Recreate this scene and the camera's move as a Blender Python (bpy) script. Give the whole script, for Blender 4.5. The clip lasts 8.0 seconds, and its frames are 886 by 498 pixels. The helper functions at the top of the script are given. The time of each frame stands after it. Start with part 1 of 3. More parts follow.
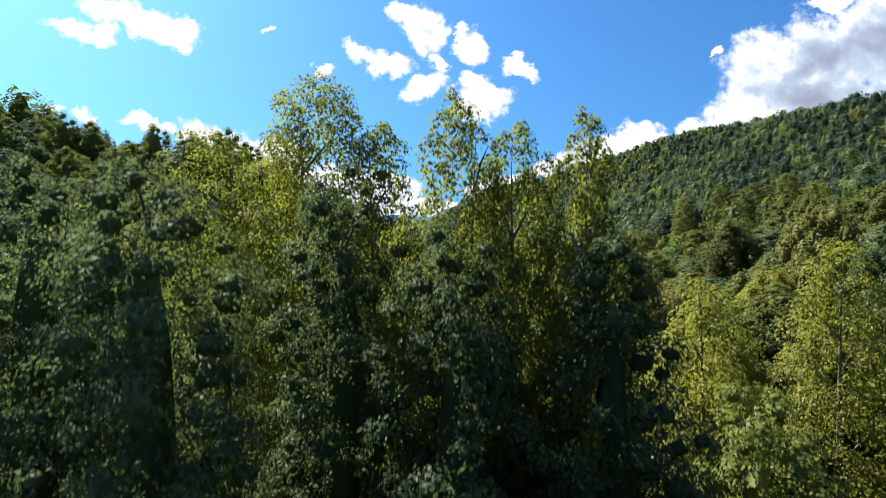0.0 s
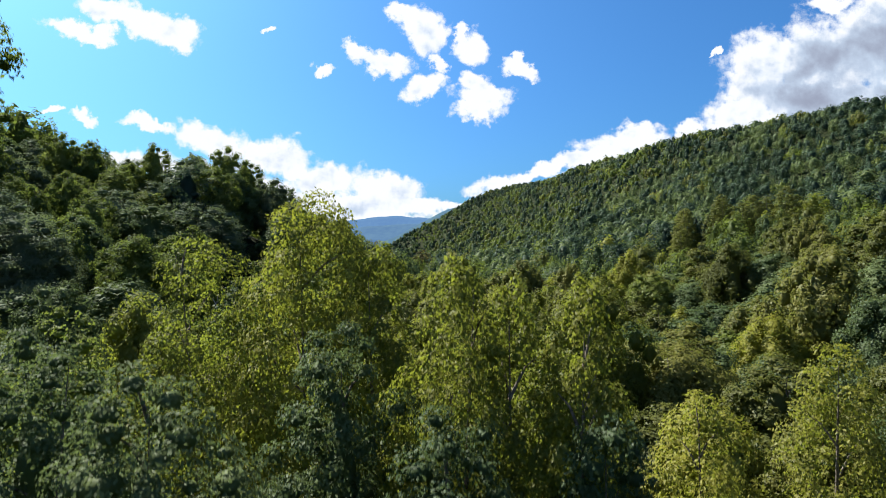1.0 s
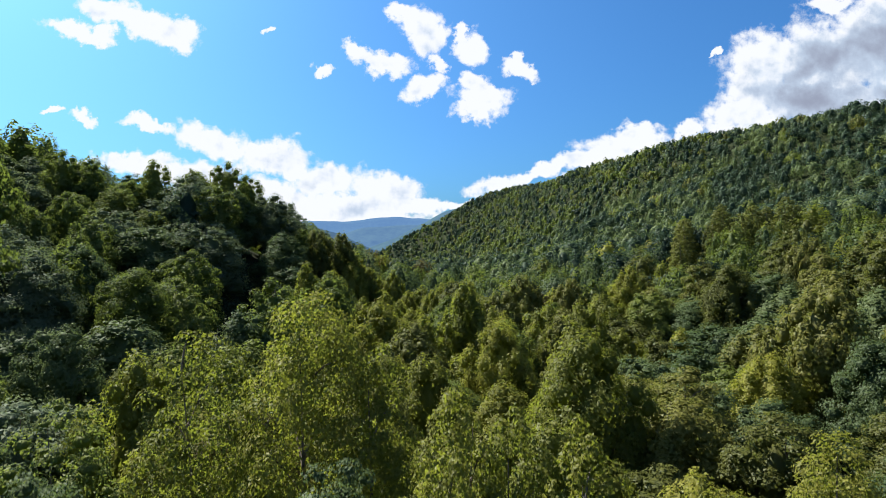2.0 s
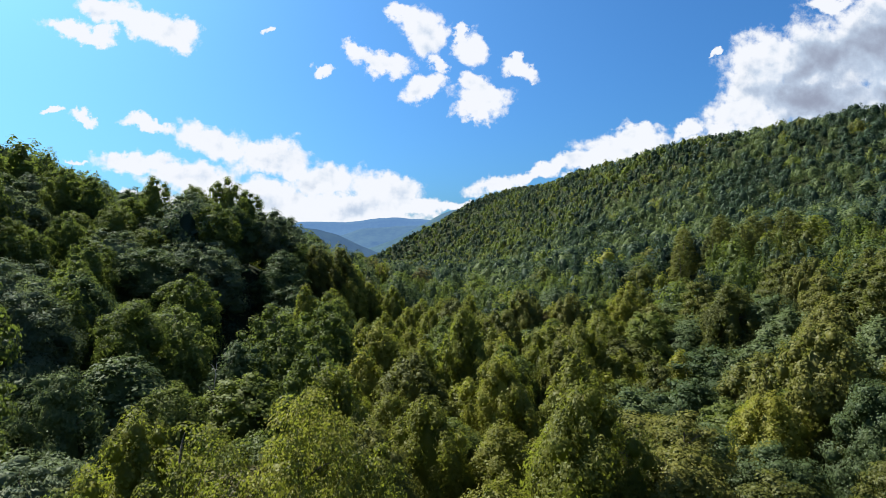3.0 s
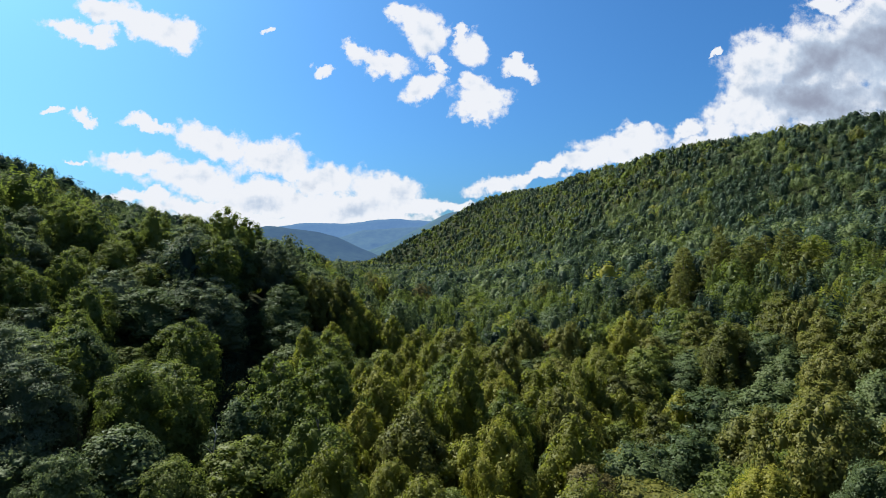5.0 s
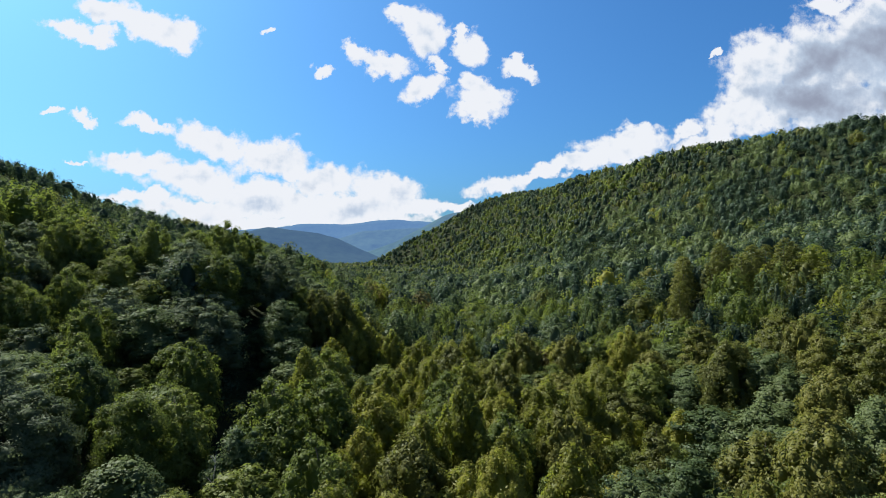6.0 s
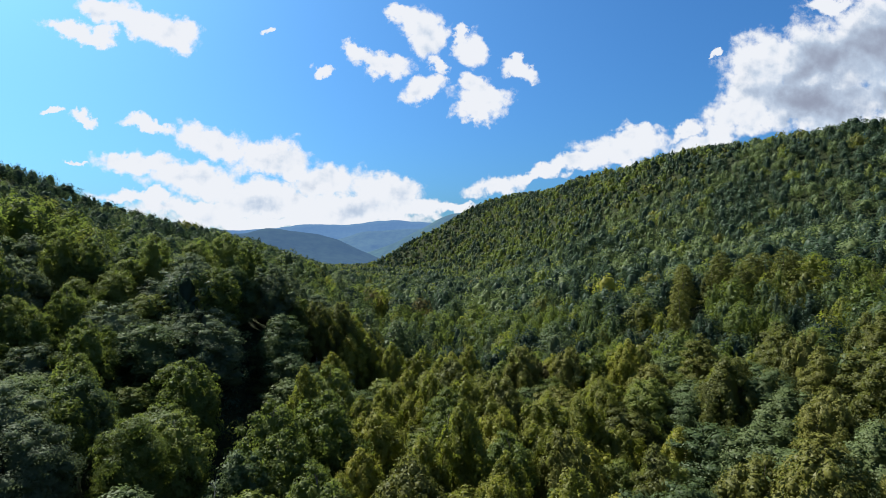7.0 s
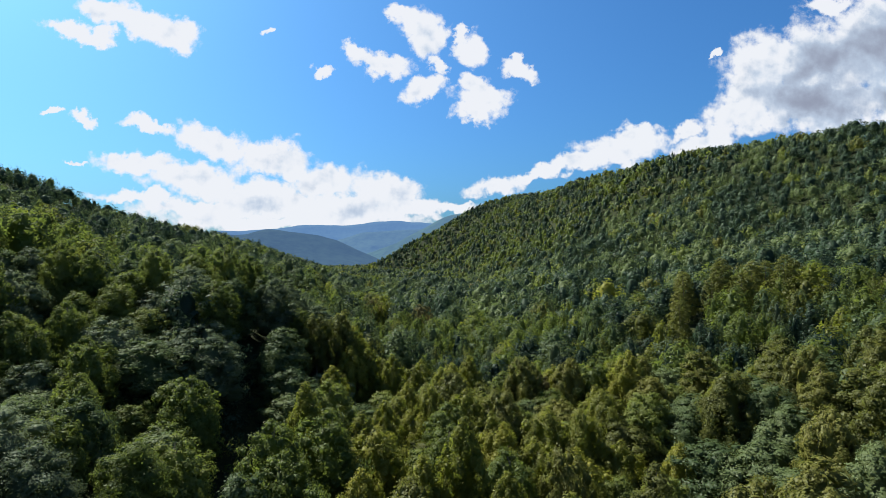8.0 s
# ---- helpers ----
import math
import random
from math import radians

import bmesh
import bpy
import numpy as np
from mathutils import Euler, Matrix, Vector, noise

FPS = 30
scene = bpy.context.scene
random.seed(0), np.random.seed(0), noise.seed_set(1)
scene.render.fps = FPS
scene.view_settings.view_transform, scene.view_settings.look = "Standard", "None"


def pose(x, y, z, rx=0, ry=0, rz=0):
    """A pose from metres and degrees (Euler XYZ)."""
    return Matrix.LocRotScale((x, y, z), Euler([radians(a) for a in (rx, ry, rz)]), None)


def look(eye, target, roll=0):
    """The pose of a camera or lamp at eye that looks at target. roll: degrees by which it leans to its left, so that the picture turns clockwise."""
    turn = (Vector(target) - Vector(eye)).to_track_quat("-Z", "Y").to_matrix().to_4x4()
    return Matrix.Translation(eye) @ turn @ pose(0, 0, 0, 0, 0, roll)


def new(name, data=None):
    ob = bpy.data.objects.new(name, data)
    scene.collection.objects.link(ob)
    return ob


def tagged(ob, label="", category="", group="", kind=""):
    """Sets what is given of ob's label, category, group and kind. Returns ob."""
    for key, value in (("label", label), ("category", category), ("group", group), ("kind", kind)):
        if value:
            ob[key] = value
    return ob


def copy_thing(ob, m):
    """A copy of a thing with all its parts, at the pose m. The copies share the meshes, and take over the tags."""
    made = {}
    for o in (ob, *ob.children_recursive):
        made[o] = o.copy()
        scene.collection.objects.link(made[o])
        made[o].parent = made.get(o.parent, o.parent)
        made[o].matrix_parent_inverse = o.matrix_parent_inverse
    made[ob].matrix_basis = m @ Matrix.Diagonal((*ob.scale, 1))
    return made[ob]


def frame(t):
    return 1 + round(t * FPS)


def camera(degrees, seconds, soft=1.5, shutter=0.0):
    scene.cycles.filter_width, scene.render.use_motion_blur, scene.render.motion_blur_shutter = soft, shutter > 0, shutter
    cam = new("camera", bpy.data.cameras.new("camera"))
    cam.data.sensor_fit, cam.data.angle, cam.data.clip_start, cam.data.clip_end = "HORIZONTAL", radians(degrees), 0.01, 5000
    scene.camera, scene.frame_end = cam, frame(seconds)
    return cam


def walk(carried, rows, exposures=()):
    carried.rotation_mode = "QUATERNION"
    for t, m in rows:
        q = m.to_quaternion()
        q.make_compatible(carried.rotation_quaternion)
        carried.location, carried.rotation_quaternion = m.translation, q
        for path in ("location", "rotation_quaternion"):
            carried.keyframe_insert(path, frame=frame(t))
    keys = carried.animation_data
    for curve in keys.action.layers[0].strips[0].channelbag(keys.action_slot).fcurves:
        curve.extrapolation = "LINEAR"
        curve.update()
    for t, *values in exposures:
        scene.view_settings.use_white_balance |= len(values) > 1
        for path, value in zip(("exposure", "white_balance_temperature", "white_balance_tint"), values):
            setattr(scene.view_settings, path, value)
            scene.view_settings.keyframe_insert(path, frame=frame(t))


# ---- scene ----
# A camera drone climbs straight up out of a clearing in a wooded mountain valley.
cam = camera(74.0, 8.0, soft=0.88, shutter=0.4)
METRES, EYE, TILT, LEAN, TURN = 32.0, 15.0, 0.15, 0.0, 0.0
ROWS = [
    (0.0, 0.0, 0.0, 0.0, 0.0, 0.0, -0.0),
    (0.5, 0.0005, -0.0006, 0.0782, -0.01, 0.03, -0.02),
    (1.0, 0.0016, -0.0032, 0.1554, -0.01, 0.03, -0.01),
    (1.5, 0.0014, -0.0052, 0.224, -0.01, 0.045, 0.01),
    (3.0, 0.0048, -0.0059, 0.4218, -0.03, 0.07, 0.01),
    (3.5, 0.0049, -0.0065, 0.4881, -0.025, 0.076, 0.01),
    (4.0, 0.0039, -0.0067, 0.5521, -0.04, 0.082, 0.01),
    (4.5, 0.0051, -0.0083, 0.6135, -0.04, 0.09, 0.01),
    (6.0, 0.0076, -0.0105, 0.7917, -0.045, 0.13, -0.01),
    (6.5, 0.009, -0.0118, 0.8481, -0.05, 0.14, -0.02),
    (7.0, 0.009, -0.0123, 0.9002, -0.045, 0.14, -0.02),
    (7.5, 0.0074, -0.0127, 0.9508, -0.05, 0.15, -0.01),
    (8.0, 0.0056, -0.0123, 0.9997, -0.05, 0.16, -0.02),
]
walk(cam, [(t, pose(0, 0, EYE, TILT, LEAN, TURN) @ pose(METRES * x, METRES * y, METRES * z, 90 + pitch, roll, yaw)) for t, x, y, z, yaw, pitch, roll in ROWS],
     exposures=[(0.0, 1.72), (0.5, 1.64), (1.5, 1.55), (3.0, 1.45), (4.0, 1.40), (6.0, 1.36), (8.0, 1.36)])

# ---- light ----
SUN_AZ, SUN_EL = -48.0, 46.0      # degrees from straight ahead (left: minus), and above the horizon
sun_way = Vector((math.sin(radians(SUN_AZ)) * math.cos(radians(SUN_EL)), math.cos(radians(SUN_AZ)) * math.cos(radians(SUN_EL)), math.sin(radians(SUN_EL))))
sun_data = bpy.data.lights.new("sun", "SUN")
sun_data.energy, sun_data.angle, sun_data.color = 5.0, radians(0.6), (1.0, 0.95, 0.86)
new("sun", sun_data).matrix_world = look(sun_way * 200, (0, 0, 0))

world = bpy.data.worlds.new("sky")
scene.world = world
world.use_nodes = True
wn, wl = world.node_tree.nodes, world.node_tree.links
wn.clear()


class Wires:
    """Small helper to wire value and vector nodes in one tree."""

    def __init__(self, tree):
        self.n, self.l = tree.nodes, tree.links

    def put(self, socket, value):
        if isinstance(value, bpy.types.NodeSocket):
            self.l.new(value, socket)
        else:
            socket.default_value = value

    def math(self, op, a, b=0.0, c=None, clamp=False):
        nd = self.n.new("ShaderNodeMath")
        nd.operation, nd.use_clamp = op, clamp
        self.put(nd.inputs[0], a), self.put(nd.inputs[1], b)
        if c is not None:
            self.put(nd.inputs[2], c)
        return nd.outputs[0]

    def vec(self, op, a, b=(0, 0, 0), scale=None):
        nd = self.n.new("ShaderNodeVectorMath")
        nd.operation = op
        self.put(nd.inputs[0], a), self.put(nd.inputs[1], b)
        if scale is not None:
            self.put(nd.inputs["Scale"], scale)
        return nd.outputs["Value"] if op in ("LENGTH", "DOT_PRODUCT") else nd.outputs[0]

    def noise(self, vector, scale, detail=4.0, rough=0.55, colour=False):
        nd = self.n.new("ShaderNodeTexNoise")
        self.put(nd.inputs["Vector"], vector)
        nd.inputs["Scale"].default_value, nd.inputs["Detail"].default_value, nd.inputs["Roughness"].default_value = scale, detail, rough
        return nd.outputs["Color"] if colour else nd.outputs[0]

    def ramp(self, value, lo, hi, a=0.0, b=1.0):
        nd = self.n.new("ShaderNodeMapRange")
        nd.interpolation_type = "SMOOTHSTEP"
        self.put(nd.inputs["Value"], value)
        for k, v in (("From Min", lo), ("From Max", hi), ("To Min", a), ("To Max", b)):
            self.put(nd.inputs[k], v)
        return nd.outputs[0]

    def mix(self, fac, a, b, blend="MIX"):
        nd = self.n.new("ShaderNodeMix")
        nd.data_type, nd.blend_type = "RGBA", blend
        self.put(nd.inputs[0], fac), self.put(nd.inputs[6], a), self.put(nd.inputs[7], b)
        return nd.outputs[2]


W = Wires(world.node_tree)
sky = wn.new("ShaderNodeTexSky")
sky.sky_type, sky.sun_disc = "NISHITA", False
sky.sun_elevation, sky.sun_rotation = radians(SUN_EL), radians(SUN_AZ)
sky.altitude, sky.air_density, sky.dust_density, sky.ozone_density = 300.0, 1.0, 3.2, 4.5
way = wn.new("ShaderNodeTexCoord").outputs["Generated"]
parts = wn.new("ShaderNodeSeparateXYZ")
wl.new(way, parts.inputs[0])
ahead = W.math("MAXIMUM", parts.outputs[1], 0.05)
# the sky ahead as a flat chart: u to the right, v up, both tangents of angles
chart = wn.new("ShaderNodeCombineXYZ")
wl.new(W.math("DIVIDE", parts.outputs[0], ahead), chart.inputs[0])
wl.new(W.math("DIVIDE", parts.outputs[2], ahead), chart.inputs[1])
uv = chart.outputs[0]
wob1 = W.vec("SUBTRACT", W.noise(uv, 14.0, 5.0, 0.6, True), (0.5, 0.5, 0.5))
wob2 = W.vec("SUBTRACT", W.noise(uv, 60.0, 4.0, 0.6, True), (0.5, 0.5, 0.5))
uvw = W.vec("ADD", uv, W.vec("ADD", W.vec("SCALE", wob1, scale=0.075), W.vec("SCALE", wob2, scale=0.022)))
cover = thick = None


def puff(x, y, rx, ry, turn=0.0, heavy=1.0):
    """One lobe of a cloud: centre and half sizes in thousandths of the chart, y up from the horizon, turn in degrees."""
    global cover, thick
    m = wn.new("ShaderNodeMapping")
    m.vector_type = "TEXTURE"
    wl.new(uvw, m.inputs["Vector"])
    m.inputs["Location"].default_value = (x / 1000, y / 1000, 0)
    m.inputs["Rotation"].default_value = (0, 0, radians(turn))
    m.inputs["Scale"].default_value = (rx / 1000, ry / 1000, 1)
    inner = W.math("SUBTRACT", 1.0, W.vec("LENGTH", m.outputs[0]))
    deep = W.math("MULTIPLY", inner, heavy * min(1.0, ry / 45))
    cover = inner if cover is None else W.math("MAXIMUM", cover, inner)
    thick = deep if thick is None else W.math("SMOOTH_MAX", thick, deep, 0.25)


# wisps high on the left
puff(-626, 383, 70, 22, -14, 0.5), puff(-585, 372, 28, 18, 0, 0.5)
puff(-520, 388, 105, 30, -22, 0.6), puff(-455, 366, 55, 34, -25, 0.6), puff(-570, 415, 60, 26, -10, 0.6)
puff(-297, 374, 11, 7, 20, 0.3), puff(-614, 228, 32, 12, -12, 0.4), puff(-664, 245, 22, 8, 0, 0.4), puff(-620, 148, 24, 5, 0, 0.4)
# the broken cluster in the middle
puff(-42, 390, 44, 36, -30, 0.6), puff(-22, 360, 38, 44, 0, 0.6), puff(-72, 408, 28, 18, 0, 0.6)
puff(46, 345, 36, 30, -35, 0.6), puff(30, 372, 18, 20, 0, 0.6)
puff(-108, 324, 66, 24, -13, 0.6), puff(-150, 345, 26, 18, 0, 0.5)
puff(-32, 276, 46, 25, 8, 0.6), puff(72, 262, 62, 36, 0, 0.8), puff(48, 285, 30, 30, 0, 0.6), puff(55, 238, 44, 20, 0, 0.8)
puff(132, 312, 34, 18, -15, 0.5), puff(128, 330, 16, 18, 0, 0.5), puff(-206, 315, 22, 12, 0, 0.4), puff(-8, 312, 16, 24, 0, 0.4)
# the long bank over the gap in the hills
puff(-500, 215, 60, 16, -14, 0.53), puff(-390, 188, 85, 34, -12, 0.66), puff(-290, 158, 90, 42, -8, 0.66), puff(-190, 120, 80, 44, -10, 0.70)
puff(-95, 100, 70, 46, -12, 0.72), puff(-520, 150, 85, 24, -6, 0.60), puff(-420, 122, 110, 38, -4, 0.66), puff(-300, 90, 150, 42, -3, 0.66)
puff(-170, 70, 140, 34, -2, 0.66), puff(-60, 72, 90, 22, 0, 0.53), puff(-520, 88, 90, 14, -3, 0.39), puff(-400, 70, 160, 26, 0, 0.39), puff(-250, 50, 300, 20, 0, 0.39)
# the low row along the ridge
puff(90, 112, 70, 20, 8, 0.7), puff(165, 136, 80, 18, 13, 0.7), puff(235, 150, 60, 20, 10, 0.7), puff(310, 180, 100, 28, 6, 0.8), puff(330, 200, 50, 22, 0, 0.7)
puff(20, 72, 60, 12, 0, 0.6), puff(410, 205, 40, 16, 30, 0.6), puff(450, 192, 70, 30, 20, 0.8)
# the tall cumulus over the ridge
puff(560, 330, 100, 66, 10, 1.0), puff(540, 275, 80, 62, 0, 1.0), puff(650, 320, 120, 95, 0, 1.9), puff(760, 350, 130, 120, 0, 1.8), puff(640, 255, 170, 62, 0, 1.9)
puff(790, 270, 130, 70, 0, 1.9), puff(505, 232, 75, 40, 0, 0.9), puff(660, 425, 50, 22, 0, 0.5), puff(468, 340, 16, 7, 35, 0.4), puff(900, 300, 160, 150, 0, 1.7)

grain = W.noise(uv, 34.0, 8.0, 0.6)
body_f = W.math("ADD", cover, W.math("MULTIPLY", W.math("SUBTRACT", grain, 0.5), 1.1))
alpha_front = W.math("MULTIPLY", W.ramp(body_f, 0.02, 0.42), W.ramp(parts.outputs[1], 0.1, 0.3))
# fair-weather clouds over the unseen rest of the sky, cover set for fill light
beside = W.math("SUBTRACT", 1.0, W.ramp(parts.outputs[1], 0.2, 0.55))
alpha_rest = W.math("MULTIPLY", W.math("MULTIPLY", W.ramp(W.noise(way, 5.0, 6.0, 0.6), 0.52, 0.66), beside), W.ramp(parts.outputs[2], 0.02, 0.12))
alpha = W.math("MAXIMUM", alpha_front, alpha_rest)
# billows: bright where the cloud thins towards the sun, blue-grey where it thickens
sunward = W.vec("ADD", uv, (-0.006, 0.016, 0.0))
billow = W.math("SUBTRACT", W.noise(uv, 17.0, 5.0, 0.5), W.noise(sunward, 17.0, 5.0, 0.5))
shade_f = W.ramp(W.math("SUBTRACT", W.math("ADD", thick, W.math("MULTIPLY", W.math("SUBTRACT", W.noise(uv, 11.0, 3.0, 0.5), 0.5), 0.9)), W.math("MULTIPLY", billow, 2.6)), 0.35, 1.15)
CLOUD_LIT, CLOUD_SOFT, CLOUD_GREY = (5.9, 6.1, 6.5, 1), (3.7, 4.5, 5.6, 1), (1.9, 2.1, 2.8, 1)
heart = W.ramp(W.math("SUBTRACT", W.math("ADD", thick, W.math("MULTIPLY", W.math("SUBTRACT", W.noise(uv, 7.0, 3.0, 0.5), 0.5), 0.7)), W.math("MULTIPLY", billow, 2.4)), 0.5, 2.1)
cloud_colour = W.mix(W.math("MULTIPLY", heart, 0.9), W.mix(shade_f, CLOUD_LIT, CLOUD_SOFT), CLOUD_GREY)
backdrop_sky = wn.new("ShaderNodeBackground")
backdrop_sky.inputs["Strength"].default_value = 0.0565
deep_blue = W.mix(1.0, sky.outputs[0], (0.285, 0.652, 0.98, 1), "MULTIPLY")
wl.new(W.mix(alpha, deep_blue, cloud_colour), backdrop_sky.inputs["Color"])
wl.new(backdrop_sky.outputs[0], wn.new("ShaderNodeOutputWorld").inputs[0])


# ---- materials ----
def material(name):
    m = bpy.data.materials.new(name)
    m.use_nodes = True
    m.node_tree.nodes.clear()
    return m, Wires(m.node_tree), m.node_tree.nodes.new("ShaderNodeOutputMaterial")


def foliage(name, dark, light, through_colour, share=0.42):
    """Leaves: colour that varies leaf by leaf, bough by bough and tree by tree, leafy relief, light that comes through, a waxy sheen."""
    m, w, out = material(name)
    geo = w.n.new("ShaderNodeNewGeometry")
    pos = geo.outputs["Position"]
    leafy = w.noise(pos, 2.6, 4.0, 0.7)
    tone = w.math("ADD", w.math("MULTIPLY", geo.outputs["Random Per Island"], 0.14), w.math("MULTIPLY", w.noise(pos, 0.35, 3.0), 0.5))
    tone = w.math("ADD", tone, w.math("MULTIPLY", leafy, 0.4))
    tone = w.math("ADD", tone, w.math("MULTIPLY", w.math("SUBTRACT", w.n.new("ShaderNodeObjectInfo").outputs["Random"], 0.5), 0.9))
    tone = w.ramp(w.math("ADD", tone, w.math("MULTIPLY", w.math("SUBTRACT", w.noise(pos, 0.045, 2.0), 0.5), 0.8)), 0.2, 1.2)
    colour = w.mix(tone, (*dark, 1), (*light, 1))
    relief = w.n.new("ShaderNodeBump")
    relief.inputs["Strength"].default_value, relief.inputs["Distance"].default_value = 0.4, 0.6
    w.put(relief.inputs["Height"], w.noise(pos, 0.8, 6.0, 0.75))
    diff, tran, glos = w.n.new("ShaderNodeBsdfDiffuse"), w.n.new("ShaderNodeBsdfTranslucent"), w.n.new("ShaderNodeBsdfGlossy")
    w.put(diff.inputs["Color"], colour)
    w.l.new(relief.outputs[0], diff.inputs["Normal"])
    w.put(tran.inputs["Color"], w.mix(0.5, colour, (*through_colour, 1)))
    glos.inputs["Roughness"].default_value = 0.5
    glos.inputs["Color"].default_value = (0.8, 0.85, 0.8, 1)
    a, b = w.n.new("ShaderNodeMixShader"), w.n.new("ShaderNodeMixShader")
    a.inputs[0].default_value, b.inputs[0].default_value = share, 0.010
    w.l.new(diff.outputs[0], a.inputs[1]), w.l.new(tran.outputs[0], a.inputs[2])
    w.l.new(a.outputs[0], b.inputs[1]), w.l.new(glos.outputs[0], b.inputs[2])
    w.l.new(b.outputs[0], out.inputs[0])
    return m


LEAVES = {
    "poplar": foliage("poplar_leaves", (0.098, 0.106, 0.019), (0.196, 0.188, 0.031), (0.31, 0.38, 0.035), 0.42),
    "green": foliage("green_leaves", (0.060, 0.081, 0.019), (0.120, 0.141, 0.033), (0.23, 0.31, 0.045), 0.40),
    "oak": foliage("oak_leaves", (0.043, 0.066, 0.026), (0.094, 0.121, 0.047), (0.17, 0.24, 0.07), 0.32),
    "silver": foliage("silver_leaves", (0.060, 0.082, 0.044), (0.120, 0.150, 0.080), (0.20, 0.26, 0.10), 0.36),
    "olive": foliage("olive_leaves", (0.067, 0.074, 0.018), (0.130, 0.128, 0.030), (0.21, 0.25, 0.04), 0.36),
    "deep": foliage("deep_green_leaves", (0.015, 0.030, 0.018), (0.035, 0.058, 0.032), (0.07, 0.115, 0.045), 0.24),
    "rust": foliage("rust_leaves", (0.064, 0.060, 0.022), (0.128, 0.112, 0.040), (0.20, 0.17, 0.04), 0.32),
}


def plain(name, dark, light, scale, bump=0.4, rough=0.9):
    m, w, out = material(name)
    geo = w.n.new("ShaderNodeNewGeometry")
    n1, n2 = w.noise(geo.outputs["Position"], scale, 6.0), w.noise(geo.outputs["Position"], scale * 0.06, 3.0)
    p = w.n.new("ShaderNodeBsdfPrincipled")
    w.put(p.inputs["Base Color"], w.mix(w.ramp(w.math("ADD", w.math("MULTIPLY", n1, 0.6), w.math("MULTIPLY", n2, 0.4)), 0.35, 0.65), (*dark, 1), (*light, 1)))
    p.inputs["Roughness"].default_value = rough
    p.inputs["Specular IOR Level"].default_value = 0.03
    bp = w.n.new("ShaderNodeBump")
    bp.inputs["Strength"].default_value = bump
    w.put(bp.inputs["Height"], n1)
    w.l.new(bp.outputs[0], p.inputs["Normal"])
    w.l.new(p.outputs[0], out.inputs[0])
    return m


BARK = plain("bark", (0.06, 0.05, 0.04), (0.20, 0.17, 0.14), 9.0)
DEAD = plain("weathered_wood", (0.20, 0.18, 0.16), (0.42, 0.40, 0.37), 12.0)
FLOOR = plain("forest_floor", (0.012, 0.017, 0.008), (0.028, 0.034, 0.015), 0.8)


def distance(name, colour, haze_glow, amount):
    """Wooded hills kilometres off: a backdrop, haze mixed into the surface as blue glow."""
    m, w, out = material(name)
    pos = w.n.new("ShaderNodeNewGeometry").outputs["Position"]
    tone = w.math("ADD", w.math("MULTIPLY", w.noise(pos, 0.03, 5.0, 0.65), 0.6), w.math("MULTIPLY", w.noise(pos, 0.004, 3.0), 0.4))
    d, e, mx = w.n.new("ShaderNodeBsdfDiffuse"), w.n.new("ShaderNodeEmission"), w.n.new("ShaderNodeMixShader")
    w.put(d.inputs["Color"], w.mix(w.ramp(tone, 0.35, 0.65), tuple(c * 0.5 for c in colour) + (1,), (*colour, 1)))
    e.inputs["Color"].default_value = (*haze_glow, 1)
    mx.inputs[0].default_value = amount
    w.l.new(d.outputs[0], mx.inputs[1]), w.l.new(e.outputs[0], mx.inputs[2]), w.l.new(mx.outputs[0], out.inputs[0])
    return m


# ---- the lie of the land ----
HILLS = [  # x, y, radius, height: swells and dips on the two valley sides
    (500, 760, 150, 55.6), (420, 1150, 220, 94.7), (250, 1800, 300, 86.8), (331, 448, 110, -14.9), (122, 251, 45, 14.8), (-90, 310, 70, 25.0),
    (-100, 1500, 300, 4.2), (212, 694, 100, 24.1), (-50, 73, 18, 8.5), (95, 110, 40, 5.2), (-168, 230, 50, 22.4),
    (-140, 700, 150, 4.2), (69, 214, 30, -5.5), (36, 105, 18, -26.8), (620, 900, 120, 19.8),
    (-110, 165, 45, 28.6), (60, 500, 150, 17.2), (450, 950, 160, 44.5), (300, 1450, 200, 58.5), (560, 620, 120, 28.6), (352, 1340, 110, 21),
    (40, 1780, 150, 32), (-110, 1680, 150, 26), (-105, 1700, 105, 36), (-40, 300, 45, 4)]


